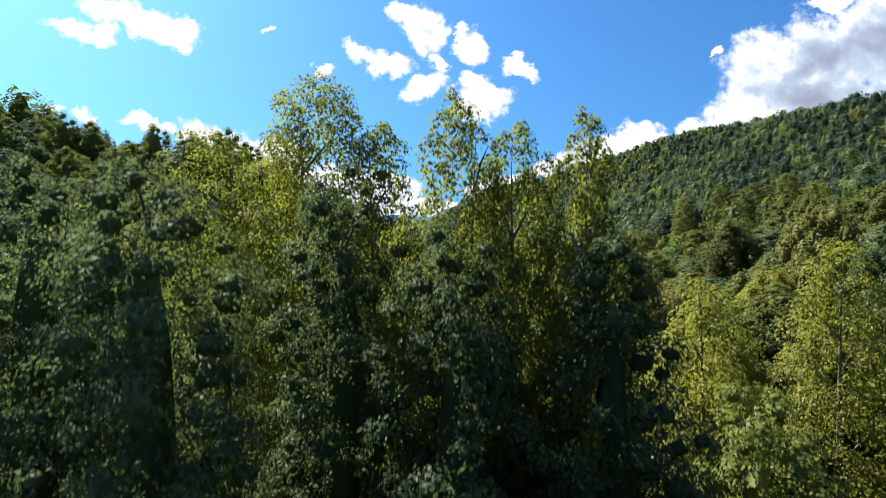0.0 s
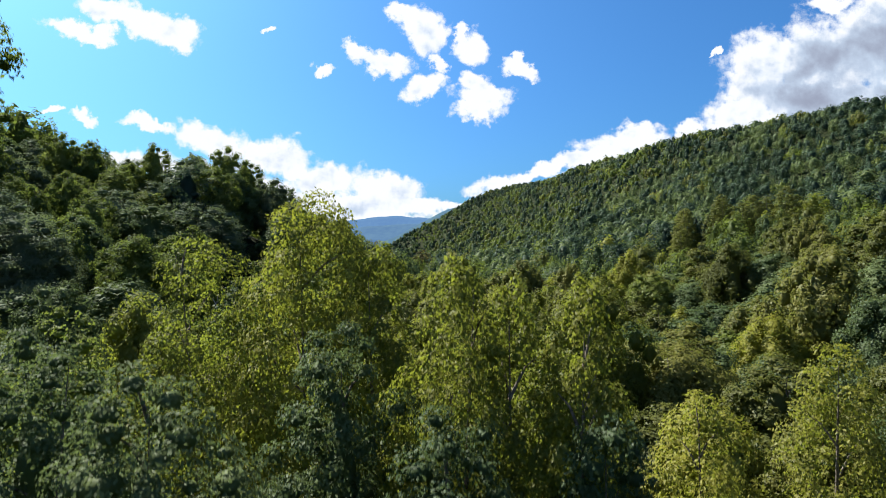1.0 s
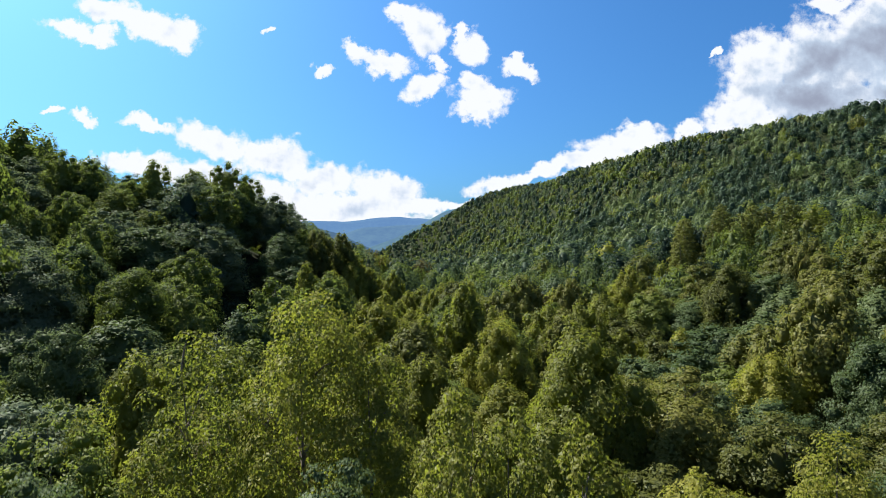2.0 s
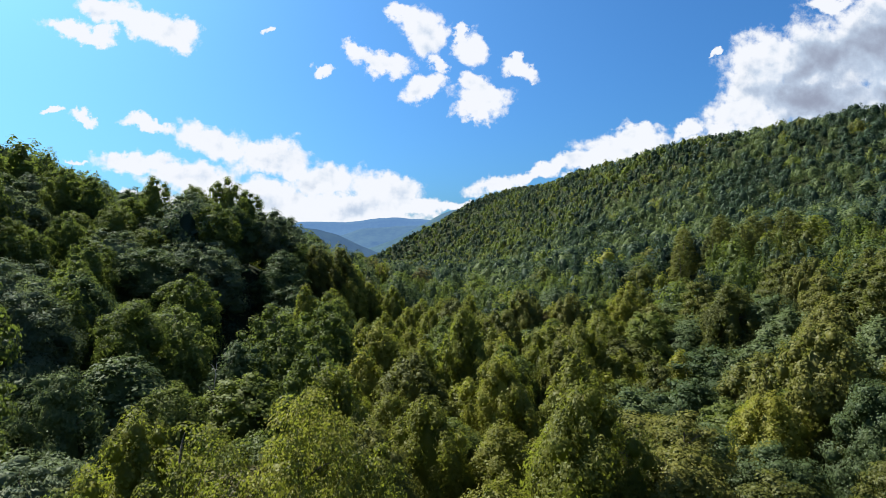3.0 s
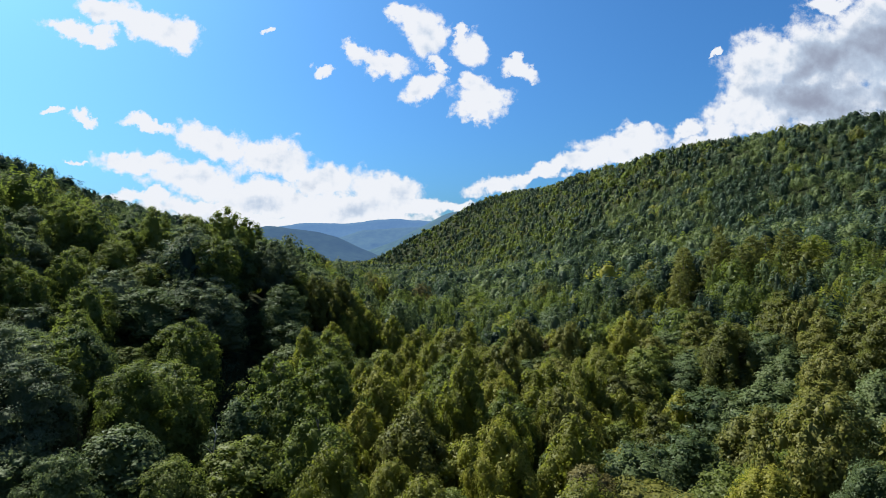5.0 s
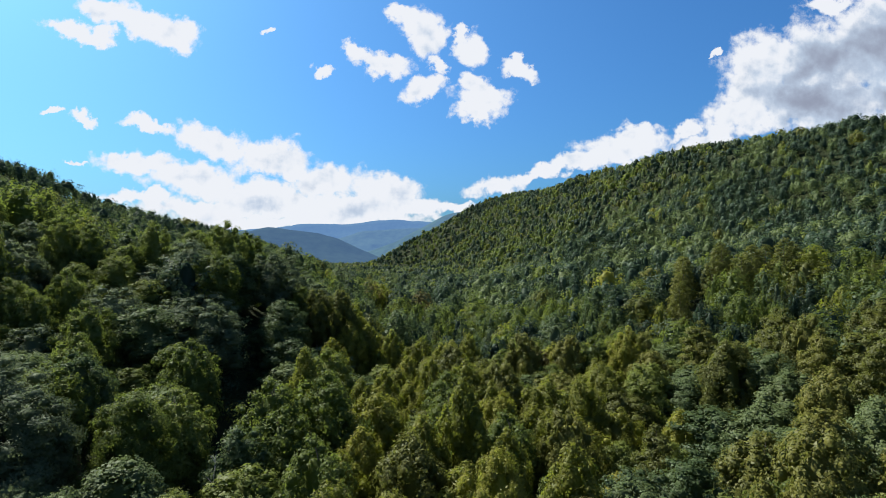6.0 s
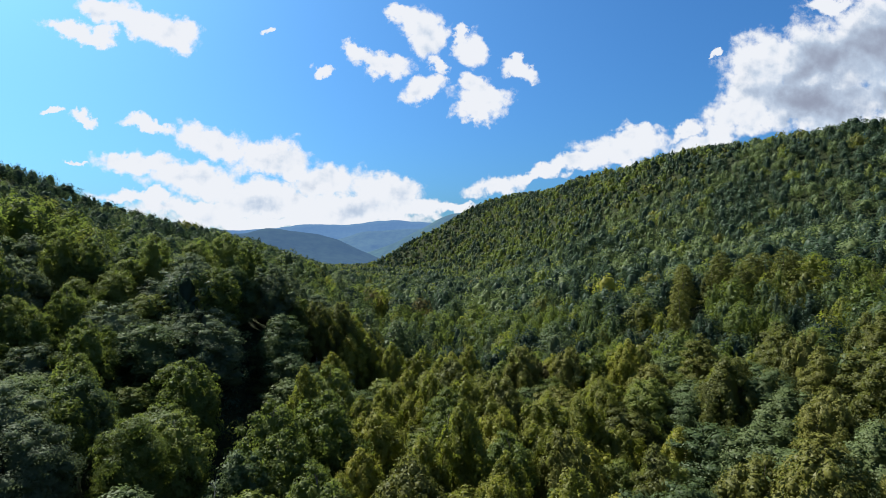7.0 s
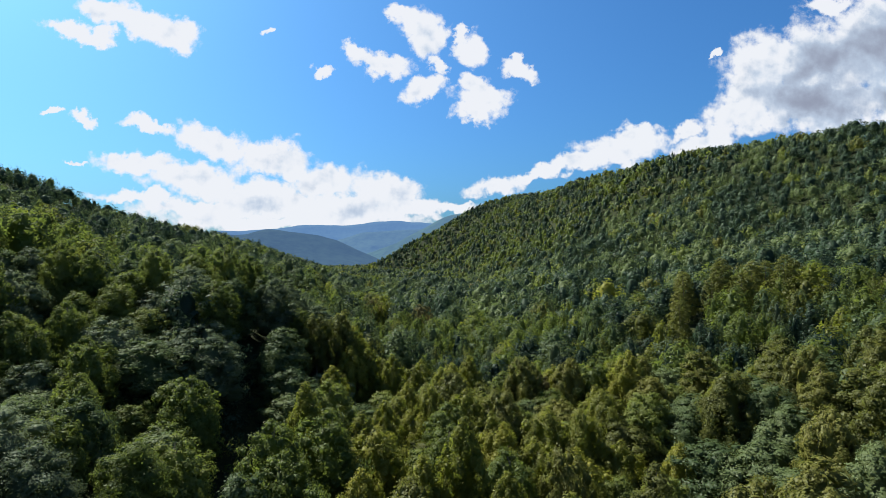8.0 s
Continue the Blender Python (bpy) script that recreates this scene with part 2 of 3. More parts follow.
def canopy(x, y):
    """Height of the treetops: a valley floor, a long slope to the right ridge, a spur and a ridge on the left."""
    x, y = np.asarray(x, float), np.asarray(y, float)
    yy = np.clip(y, -200, 2500)
    z = 2.91 - 0.0396 * np.clip(yy, 0, 1200)
    foot, crest = 79.37 - 0.1179 * yy, 771.0 - 0.348 * yy
    u = np.log1p(np.exp(np.clip((x - foot) / (crest - foot) * 9, -40, 40))) / 9
    z = z + (273.8 - 91.1 * (1 - np.exp(-np.maximum(yy, 0) / 350))) * 1.12 * np.tanh(u ** 1.0799 / 1.12 * 1.05)
    c, s = math.cos(-1.6667), math.sin(-1.6667)
    dx, dy = x + 51.16, y - 172.8
    z = z + 25.25 * np.exp(-((c * dx + s * dy) / 75.88) ** 2 - ((c * dy - s * dx) / 28.89) ** 2)
    z = z + 45.2 * np.exp(-((x + 430) / 59.7) ** 2 - ((y - 560) / 128.3) ** 2)
    z = z + 95.3 * np.exp(-((x + 360) / 225.8) ** 2 - ((y - 820) / 719.0) ** 2)
    z = z + 3.748 * np.log1p(np.exp(np.clip((-x - 40) / 12.16, -30, 60))) * np.exp(-np.maximum(y, 0) / 400)
    for hx, hy, r, h in HILLS:
        z = z + h * np.exp(-((x - hx) ** 2 + (y - hy) ** 2) / r ** 2)
    z = 6 + np.log1p(np.exp(np.clip((z - 6) / 4, -40, 80))) * 4
    far = np.clip((np.hypot(x, y) - 2200) / 900, 0, 1)
    return z * (1 - far) + 8 * far


STAND = 17.0      # usual height of the stand


def ground(x, y):
    return canopy(x, y) - STAND


def mesh_object(name, verts, faces, mat, slots=None, smooth=False, parent=None):
    """One mesh object from vertex rows and equal-sided faces."""
    verts, faces = np.asarray(verts, np.float32), np.asarray(faces, np.int32)
    me = bpy.data.meshes.new(name)
    k = faces.shape[1]
    me.vertices.add(len(verts)), me.loops.add(faces.size), me.polygons.add(len(faces))
    me.vertices.foreach_set("co", verts.ravel())
    me.loops.foreach_set("vertex_index", faces.ravel())
    me.polygons.foreach_set("loop_start", np.arange(0, faces.size, k, dtype=np.int32))
    me.polygons.foreach_set("use_smooth", np.full(len(faces), smooth))
    for mt in (mat if isinstance(mat, (list, tuple)) else [mat]):
        me.materials.append(mt)
    if slots is not None:
        me.polygons.foreach_set("material_index", np.asarray(slots, np.int32))
    me.update(calc_edges=True)
    ob = new(name, me)
    ob.parent = parent
    return ob


def sheet(xs, ys, height):
    gx, gy = np.meshgrid(xs, ys)
    v = np.stack([gx.ravel(), gy.ravel(), height(gx.ravel(), gy.ravel())], 1)
    i = np.arange(len(xs) * (len(ys) - 1)).reshape(-1, len(xs))[:, :-1].ravel()
    return v, np.stack([i, i + 1, i + 1 + len(xs), i + len(xs)], 1)


side = np.concatenate([[-4900, -3500, -2500, -1800, -1300], np.arange(-1000, 1001, 20), [1300, 1800, 2500, 3500, 4900]])
along = np.concatenate([[-3000, -1500, -800, -400], np.arange(-200, 400, 8), np.arange(400, 2000, 25), np.arange(2000, 4901, 120)])
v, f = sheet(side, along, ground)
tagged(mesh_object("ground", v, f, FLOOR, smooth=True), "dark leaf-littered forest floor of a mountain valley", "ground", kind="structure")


def far_ridge(name, y, crest, depth, mat, rough, label, seed):
    """A distant wooded ridge: crest is a few (x, z) pairs joined smoothly, with small uneven knolls."""
    cx, cz = zip(*crest)
    xs = np.linspace(cx[0], cx[-1], 160)
    line = np.interp(xs, cx, cz)
    line = np.convolve(np.pad(line, 6, "edge"), np.hanning(15)[1:-1] / np.hanning(15).sum(), "valid")
    line = line + np.array([noise.fractal(Vector((x * 0.01, seed, 0)), 1.0, 2.0, 5) * rough for x in xs])
    rows = []
    for k in range(15):
        t = k / 14
        off = np.array([noise.fractal(Vector((x * 0.006, seed + t * 3.0, t * 4)), 1.0, 2.0, 4) for x in xs])
        zz = (line + 20) * (1 - t) ** 1.15 - 20 + off * rough * 2.2 * math.sin(t * math.pi)
        rows.append(np.stack([xs, y - depth * t + off * depth * 0.12 * math.sin(t * math.pi), zz], 1))
    back = rows[0].copy()
    back[:, 1] += depth
    back[:, 2] = -20
    v = np.concatenate([back] + rows)
    n = len(xs)
    i = np.arange(n * 15).reshape(-1, n)[:, :-1].ravel()
    tagged(mesh_object(name, v, np.stack([i, i + n, i + n + 1, i + 1], 1), mat, smooth=True), label, "mountain", kind="structure")


# blue glow painted into the far ridges in place of haze
HAZE_GLOW = (0.084, 0.175, 0.36)
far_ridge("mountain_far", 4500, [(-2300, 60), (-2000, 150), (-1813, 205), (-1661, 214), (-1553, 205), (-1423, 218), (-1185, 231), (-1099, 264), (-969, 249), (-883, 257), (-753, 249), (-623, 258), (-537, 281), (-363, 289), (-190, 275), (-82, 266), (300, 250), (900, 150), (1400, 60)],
          500, distance("far_hills", (0.04, 0.06, 0.04), HAZE_GLOW, 0.50), 4.0, "hazy blue wooded mountain range on the horizon", 3.1)
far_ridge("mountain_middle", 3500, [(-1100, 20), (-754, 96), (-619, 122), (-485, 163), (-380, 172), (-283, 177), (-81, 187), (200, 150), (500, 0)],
          500, distance("middle_hills", (0.04, 0.06, 0.035), HAZE_GLOW, 0.40), 5.0, "blue-green wooded ridge below the far mountains", 7.7)
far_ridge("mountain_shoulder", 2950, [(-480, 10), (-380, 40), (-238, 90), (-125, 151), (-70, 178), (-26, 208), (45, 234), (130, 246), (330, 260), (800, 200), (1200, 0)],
          400, distance("shoulder_hills", (0.04, 0.065, 0.03), HAZE_GLOW, 0.32), 3.0, "bluish wooded shoulder behind the valley side", 5.2)
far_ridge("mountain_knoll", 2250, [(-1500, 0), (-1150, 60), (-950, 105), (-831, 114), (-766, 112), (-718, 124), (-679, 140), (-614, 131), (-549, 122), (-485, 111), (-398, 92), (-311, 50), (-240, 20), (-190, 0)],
          500, distance("knoll_hills", (0.022, 0.034, 0.022), HAZE_GLOW, 0.25), 3.5, "dark wooded knoll at the end of the valley", 1.4)


# ---- trees ----
def kites(centres, facing, size, rng, narrow=0.62):
    """A folded four-sided leaf or spray at every centre, facing roughly the given way: vertices and triangles."""
    n = len(centres)
    nrm = facing / np.linalg.norm(facing, axis=1, keepdims=True)
    a = np.cross(nrm, rng.normal(size=(n, 3)))
    a /= np.linalg.norm(a, axis=1, keepdims=True) + 1e-9
    b = np.cross(nrm, a)
    s = (size * rng.uniform(0.6, 1.4, n))[:, None]
    w = s * narrow * rng.uniform(0.7, 1.2, n)[:, None]
    sag = nrm * s * rng.uniform(-0.2, 0.2, n)[:, None]
    v = np.stack([centres - a * s * 0.5, centres + b * w * 0.5 + sag, centres + a * s * 0.55, centres - b * w * 0.5 + sag], 1).reshape(-1, 3)
    q = np.arange(n * 4).reshape(-1, 4)
    return v, np.concatenate([q[:, [0, 1, 2]], q[:, [0, 2, 3]]])


def slips(centres, facing, size, rng):
    """Far leafage: one three-cornered spray at every centre, its tip mostly outward."""
    n = len(centres)
    nrm = facing / np.linalg.norm(facing, axis=1, keepdims=True)
    tip = nrm * np.array([0.4, 0.4, 0]) + np.array([0, 0, 0.35]) + rng.normal(size=(n, 3)) * 0.8
    a = tip - nrm * (tip * nrm).sum(1, keepdims=True) * 0.75
    a /= np.linalg.norm(a, axis=1, keepdims=True) + 1e-9
    b = np.cross(nrm, a)
    b /= np.linalg.norm(b, axis=1, keepdims=True) + 1e-9
    s = (size * rng.uniform(0.6, 1.4, n))[:, None]
    w = s * rng.uniform(0.35, 0.75, n)[:, None]
    v = np.stack([centres - a * s * 0.4 - b * w, centres - a * s * 0.4 + b * w * rng.uniform(0.3, 1, n)[:, None], centres + a * s * 0.8], 1)
    return v.reshape(-1, 3), np.arange(n * 3).reshape(-1, 3)


PHI = (1 + 5 ** 0.5) / 2
KNOT_V = np.array([(-1, PHI, 0), (1, PHI, 0), (-1, -PHI, 0), (1, -PHI, 0), (0, -1, PHI), (0, 1, PHI), (0, -1, -PHI), (0, 1, -PHI), (PHI, 0, -1), (PHI, 0, 1), (-PHI, 0, -1), (-PHI, 0, 1)]) / math.hypot(1, PHI)
KNOT_F = np.array([(a, b, c) for a in range(12) for b in range(a + 1, 12) for c in range(b + 1, 12)
                   if all(np.linalg.norm(KNOT_V[p] - KNOT_V[q]) < 1.2 for p, q in ((a, b), (b, c), (a, c)))])
for k, (a, b, c) in enumerate(KNOT_F):
    if np.dot(np.cross(KNOT_V[b] - KNOT_V[a], KNOT_V[c] - KNOT_V[a]), KNOT_V[a]) < 0:
        KNOT_F[k] = (a, c, b)


def knots(centres, radii, rng):
    """The dense inner leafage of every bough: an uneven lump."""
    bv, bf = KNOT_V, KNOT_F
    n, m = len(centres), len(bv)
    v = bv[None] * (radii[:, None] * rng.uniform(0.74, 1.2, (n, m)))[:, :, None] * np.array([1, 1, 0.85])
    ang = rng.uniform(0, 6.28, n)
    c, s = np.cos(ang)[:, None], np.sin(ang)[:, None]
    v = np.stack([v[:, :, 0] * c - v[:, :, 1] * s, v[:, :, 0] * s + v[:, :, 1] * c, v[:, :, 2]], 2) + centres[:, None]
    return v.reshape(-1, 3), (bf[None] + (np.arange(n) * m)[:, None, None]).reshape(-1, 3)


def crown_shape(kind, t):
    """Half width of the crown, as a share of its widest, at the share t of its height."""
    if kind == "spire":
        return np.minimum(1, 0.75 + t * 1.5) * np.clip(1 - t ** 2.4, 0.02, 1) ** 0.55
    if kind == "round":
        return np.sqrt(np.clip(1 - ((t - 0.30) / 0.73) ** 2, 0.02, 1))
    if kind == "pine":
        return np.minimum(1, t * 6 + 0.3) * (np.clip(1.02 - t, 0, 1) ** 0.75) * (0.75 + 0.25 * np.cos(t * 40))
    return np.clip(1 - ((t - 0.26) / 0.77) ** 2, 0.02, 1) ** 0.56


def crown_cloud(kind, tall, base, wide, clumps, leaves, size, rng, bough=0.25, core=0.8, loose=0.5, body=0.7, fine=0, habit="dome", sides=9, rings=7, ragged=1.0, inner=0.0, crownwise=1.0):
    """A crown: a dense inner body, leafy clumps all over it, each with its own dense heart, and leaves over them. Returns vertices, triangles, clumps' centres."""
    ph = rng.uniform(0, 6.28, 4)

    def lump(ang, t):
        return 1 + ragged * (0.15 * np.sin(ang * 2 + ph[0] + t * 2) + 0.13 * np.sin(ang * 3 + t * 7 + ph[1]) + 0.10 * np.sin(ang * 5 - t * 9 + ph[2]))

    # clumps, evenly over the crown's outside
    grid = np.linspace(0, 1, 200)
    share = np.cumsum(crown_shape(kind, grid) + 0.12)
    t = np.interp((np.arange(clumps) + rng.uniform(0.1, 0.9, clumps)) / clumps, share / share[-1], grid)
    ang = (np.arange(clumps) * 2.399963 + rng.uniform(-0.45, 0.45, clumps)) % (2 * math.pi)
    rho = wide * bough * rng.uniform(0.65, 1.4, clumps) * (1.1 - 0.3 * t)
    r = np.maximum(crown_shape(kind, t) * wide * lump(ang, t) * rng.uniform(1 - 0.26 * ragged, 1.06, clumps) - rho * 0.55, 0.02)
    c = np.stack([np.cos(ang) * r, np.sin(ang) * r, base + (tall - base) * t - rho * 0.7], 1)
    outward = np.stack([np.cos(ang), np.sin(ang), np.zeros(clumps)], 1) * (r / (r + 0.6))[:, None]
    stretch = {"dome": (1.0, 0.85), "plume": (0.9, 1.25), "tier": (1.15, 0.7)}[habit]
    form = np.array([stretch[0], stretch[0], stretch[1]])
    # leaves over the clumps, most of them above and outside
    k = rng.choice(clumps, leaves, p=rho ** 2 / (rho ** 2).sum())
    d = rng.normal(size=(leaves, 3)) + np.array([0, 0, 0.55]) + 0.75 * outward[k]
    d /= np.linalg.norm(d, axis=1, keepdims=True)
    p = c[k] + d * form * (rho[k] * np.sqrt(rng.uniform(0.42, 1.25, leaves)))[:, None]
    if habit == "plume":
        p[:, :2] -= d[:, :2] * (np.clip(d[:, 2], 0, 1) * 0.3 * rho[k])[:, None]
    p += rng.normal(size=p.shape) * size * 0.2
    # some leaves deeper in the crown
    deep = rng.uniform(size=leaves) < inner
    p[deep, :2] *= rng.uniform(0.25, 0.85, (int(deep.sum()), 1))
    swell = (p - np.array([0, 0, base + 0.35 * (tall - base)])) / np.array([wide, wide, 0.6 * (tall - base)])
    facing = d / form + crownwise * swell + np.array([0, 0, 0.2]) + rng.normal(size=p.shape) * loose
    v, f = kites(p, facing, size, rng, 0.62) if fine == 2 else slips(p, facing, size, rng)
    if core:
        kv, kf = knots(c, rho * core, rng)
        kv = (kv.reshape(clumps, -1, 3) - c[:, None]) * form + c[:, None]
        v, f = np.concatenate([v, kv.reshape(-1, 3)]), np.concatenate([f, kf + len(v)])
    if not body:
        return v, f, c
    # inner body
    tt = np.repeat(np.linspace(0.0, 0.97, rings), sides)
    aa = np.tile(np.arange(sides) * 2 * math.pi / sides, rings) + np.repeat(rng.uniform(0, 1, rings), sides)
    rr = crown_shape(kind, tt) * wide * body * (0.5 + 0.5 * lump(aa, tt)) * rng.uniform(0.8, 1.05, rings * sides)
    bv = np.stack([np.cos(aa) * rr, np.sin(aa) * rr, base + (tall - base) * tt * 0.82 + rng.uniform(-0.03, 0.03, rings * sides) * tall * body], 1)
    i = np.arange((rings - 1) * sides)
    j = (i // sides) * sides + (i + 1) % sides
    bf = np.concatenate([np.stack([i, j, j + sides], 1), np.stack([i, j + sides, i + sides], 1)])
    cap = np.arange((rings - 1) * sides, rings * sides)
    bf = np.concatenate([bf, np.stack([np.full(sides - 2, cap[0]), cap[1:-1], cap[2:]], 1)])
    return np.concatenate([v, bv]), np.concatenate([f, bf + len(v)]), c


def tube(points, radii, sides):
    """A tapered limb along a few points."""
    points = [Vector(p) for p in points]
    v, f = [], []
    for i, (p, r) in enumerate(zip(points, radii)):
        d = (points[min(i + 1, len(points) - 1)] - points[max(i - 1, 0)]).normalized()
        a = d.orthogonal().normalized()
        b = d.cross(a)
        v += [p + (a * math.cos(2 * math.pi * s / sides) + b * math.sin(2 * math.pi * s / sides)) * r for s in range(sides)]
    for i in range(len(points) - 1):
        f += [(i * sides + s, i * sides + (s + 1) % sides, (i + 1) * sides + (s + 1) % sides, (i + 1) * sides + s) for s in range(sides)]
    return [tuple(q) for q in v], f


def trunk_mesh(tall, base, boughs, rng, limbs=9, thick=0.26):
    """Trunk with a slight bend and limbs that reach into the boughs."""
    lean = rng.normal(size=2) * 0.025 * tall
    pts = [(lean[0] * s * s, lean[1] * s * s, tall * 0.94 * s) for s in (0, 0.08, 0.25, 0.45, 0.65, 0.85, 1)]
    v, f = tube([(p[0], p[1], p[2] - (1.2 if i == 0 else 0)) for i, p in enumerate(pts)], [thick * q for q in (1.5, 1.05, 0.9, 0.7, 0.48, 0.24, 0.06)], 8)
    order = rng.permutation(len(boughs))[:limbs]
    for c in boughs[order]:
        h = max(base * 0.75, c[2] - 0.35 * math.hypot(c[0], c[1]) - 1.0)
        s = min(h / (tall * 0.94), 0.98)
        root = Vector((lean[0] * s * s, lean[1] * s * s, h))
        end = Vector(c)
        mid = root.lerp(end, 0.5) + Vector((0, 0, 0.25))
        v2, f2 = tube([root, mid, end], [thick * 0.34, thick * 0.2, thick * 0.05], 5)
        f += [tuple(i + len(v) for i in q) for q in f2]
        v += v2
    return v, f


rng = np.random.default_rng(11)


def make_tree(name, kind, leaf, tall, base, wide, clumps, leaves, size, label, group="", limbs=9, thick=0.26, bough=0.25, core=0.8, body=0.7, fine=0, habit="dome", loose=0.38, inner=0.06):
    """A tree as a thing: an empty at its foot, a trunk with limbs and a crown of leaves."""
    v, f, boughs = crown_cloud(kind, tall, base, wide, clumps, leaves, size, rng, bough, core, loose, body, fine, habit, inner=inner)
    tree = new(name)
    tagged(tree, label, "tree", group)
    mesh_object("crown", v, f, LEAVES[leaf], smooth=True, parent=tree)
    tv, tf = trunk_mesh(tall, base, boughs, rng, limbs, thick)
    mesh_object("trunk", tv, tf, BARK, smooth=True, parent=tree)
    tree["tall"] = float(tall)
    return tree


def at(x, y, z, turn=0.0, sx=1.0, sz=1.0):
    return pose(x, y, z, 0, 0, turn) @ Matrix.Diagonal((sx, sx, sz, 1))


placed = []      # x, y, reach of every tree that stands as a thing


def plant(tree, x, y, top, reach, turn=0.0, sx=1.0):
    """Moves a tree to its place, so that its tip is at the height top."""
    z = float(ground(x, y))
    tree.matrix_basis = at(x, y, z, turn, sx, (top - z) / tree["tall"])
    placed.append((x, y, reach))


# trees round the clearing: name, shape, leaf, x, y, top, half width, crown base, boughs, leaves, leaf size, label
NEAR = "trees round the clearing"
YELLOW, DARK, AIRY = "tall poplar with yellowing green leaves at the clearing", "dark green leafy oak beside the clearing", "slender poplar with loose bright leaves and gaps"
for nm, kind, leaf, x, y, top, wide, low, lobes, leaves, size, label in [
    ("poplar_tree", "round", "poplar", -5.6, 25.0, 22.5, 3.5, 12.5, 70, 17000, 0.23, YELLOW),
    ("poplar_tree", "egg", "poplar", -2.6, 24.2, 20.6, 2.2, 12.0, 40, 7500, 0.22, YELLOW),
    ("poplar_tree", "egg", "poplar", 0.5, 18.2, 20.0, 2.2, 11.0, 50, 9500, 0.20, AIRY),
    ("poplar_tree", "egg", "poplar", 2.3, 18.8, 19.2, 2.1, 11.0, 46, 8500, 0.20, AIRY),
    ("poplar_tree", "egg", "poplar", 4.1, 17.4, 19.2, 1.7, 10.5, 40, 7500, 0.20, AIRY),
    ("poplar_tree", "egg", "poplar", -10.8, 27.0, 20.8, 3.6, 10.0, 60, 12000, 0.24, YELLOW),
    ("oak_tree", "round", "oak", -7.2, 14.2, 17.2, 3.1, 8.0, 60, 15000, 0.19, DARK),
    ("oak_tree", "round", "oak", -12.2, 17.5, 17.8, 3.0, 8.0, 50, 11000, 0.21, DARK),
    ("oak_tree", "round", "oak", -3.2, 18.6, 17.8, 2.5, 8.0, 50, 12000, 0.20, "green leafy tree with a rounded crown"),
    ("oak_tree", "round", "oak", 0.4, 15.6, 15.8, 2.8, 6.0, 56, 13000, 0.19, DARK),
    ("oak_tree", "egg", "oak", 4.6, 16.0, 15.6, 2.6, 6.0, 50, 11000, 0.19, DARK),
    ("poplar_tree", "egg", "poplar", 18.8, 28.0, 15.8, 3.2, 2.0, 60, 10000, 0.25, "yellow-green poplar on the edge of the clearing"),
    ("poplar_tree", "egg", "poplar", 11.6, 26.0, 13.8, 3.0, 2.0, 60, 10000, 0.25, "yellow-green poplar on the edge of the clearing"),
    ("oak_tree", "round", "green", 9.6, 18.0, 11.2, 2.6, 1.0, 50, 9000, 0.21, "green leafy tree with a rounded crown"),
    ("poplar_tree", "round", "green", -14.3, 16.0, 29.6, 2.1, 26.4, 26, 3600, 0.20, "tall green tree leaning its boughs over the clearing"),
    ("oak_tree", "round", "green", -17.5, 27.0, 17.5, 3.4, 3.0, 60, 9000, 0.26, "green leafy tree with a rounded crown"),
    ("poplar_tree", "egg", "poplar", 0.5, 29.5, 15.6, 3.0, 3.0, 60, 9000, 0.26, "yellow-green poplar behind the clearing's edge"),
]:
    z = float(ground(x, y))
    airy = label == AIRY
    t = make_tree(nm, kind, leaf, top - z, low, wide, int(lobes * (2.2 if airy else 2.0)), int(leaves * 2.2), size * 0.72, label, NEAR, thick=0.2, bough=0.26,
                  core=0.0 if leaf == "poplar" else 0.5, body=0.0 if leaf == "poplar" else 0.25, fine=2, habit="plume" if airy else "dome", loose=0.7, inner=0.08 if airy else 0.2)
    plant(t, x, y, top, wide * 0.9, 0.0)

# the stand in the middle distance, from a few grown forms
rng = np.random.default_rng(5)
FORMS = {}
for key, kind, leaf, wide, low, habit, label in [
    ("p1", "spire", "poplar", 4.4, 5.5, "plume", "tall yellow-green poplar in the valley woods"), ("p2", "egg", "poplar", 5.0, 6.0, "plume", "broad yellow-green poplar in the valley woods"),
    ("g1", "egg", "green", 4.8, 6.0, "dome", "leafy green tree in the valley woods"), ("g2", "egg", "green", 4.8, 5.5, "dome", "tall leafy green tree in the valley woods"),
    ("o1", "round", "oak", 5.5, 5.0, "dome", "dark green oak with a domed crown"), ("o2", "egg", "oak", 5.1, 4.5, "dome", "dark green oak with a lumpy crown"),
    ("s1", "round", "silver", 5.3, 5.0, "dome", "grey-green tree with a domed crown"), ("y1", "egg", "olive", 4.9, 6.0, "plume", "olive green tree with an uneven crown"),
    ("y2", "round", "olive", 5.4, 6.5, "dome", "olive green tree with a broad crown"), ("r1", "egg", "rust", 3.8, 5.0, "dome", "russet tree turning early among the green"),
    ("n1", "spire", "olive", 3.9, 3.0, "tier", "olive green pine with tiered boughs")]:
    nm = {"p": "poplar_tree", "g": "leafy_tree", "o": "oak_tree", "s": "leafy_tree", "y": "leafy_tree", "r": "leafy_tree", "n": "pine_tree"}[key[0]]
    FORMS[key, 0] = make_tree(nm, kind, leaf, STAND, low, wide, 66, 24000, 0.175, label, "trees of the valley woods", limbs=7, thick=0.24, core=0.62, body=0.42, bough=0.29, habit=habit)
    FORMS[key, 1] = make_tree(nm, kind, leaf, STAND, low, wide, 60, 9200, 0.27, label, "trees of the valley woods", limbs=5, thick=0.24, core=0.62, body=0.42, bough=0.30, habit=habit)
used = set()


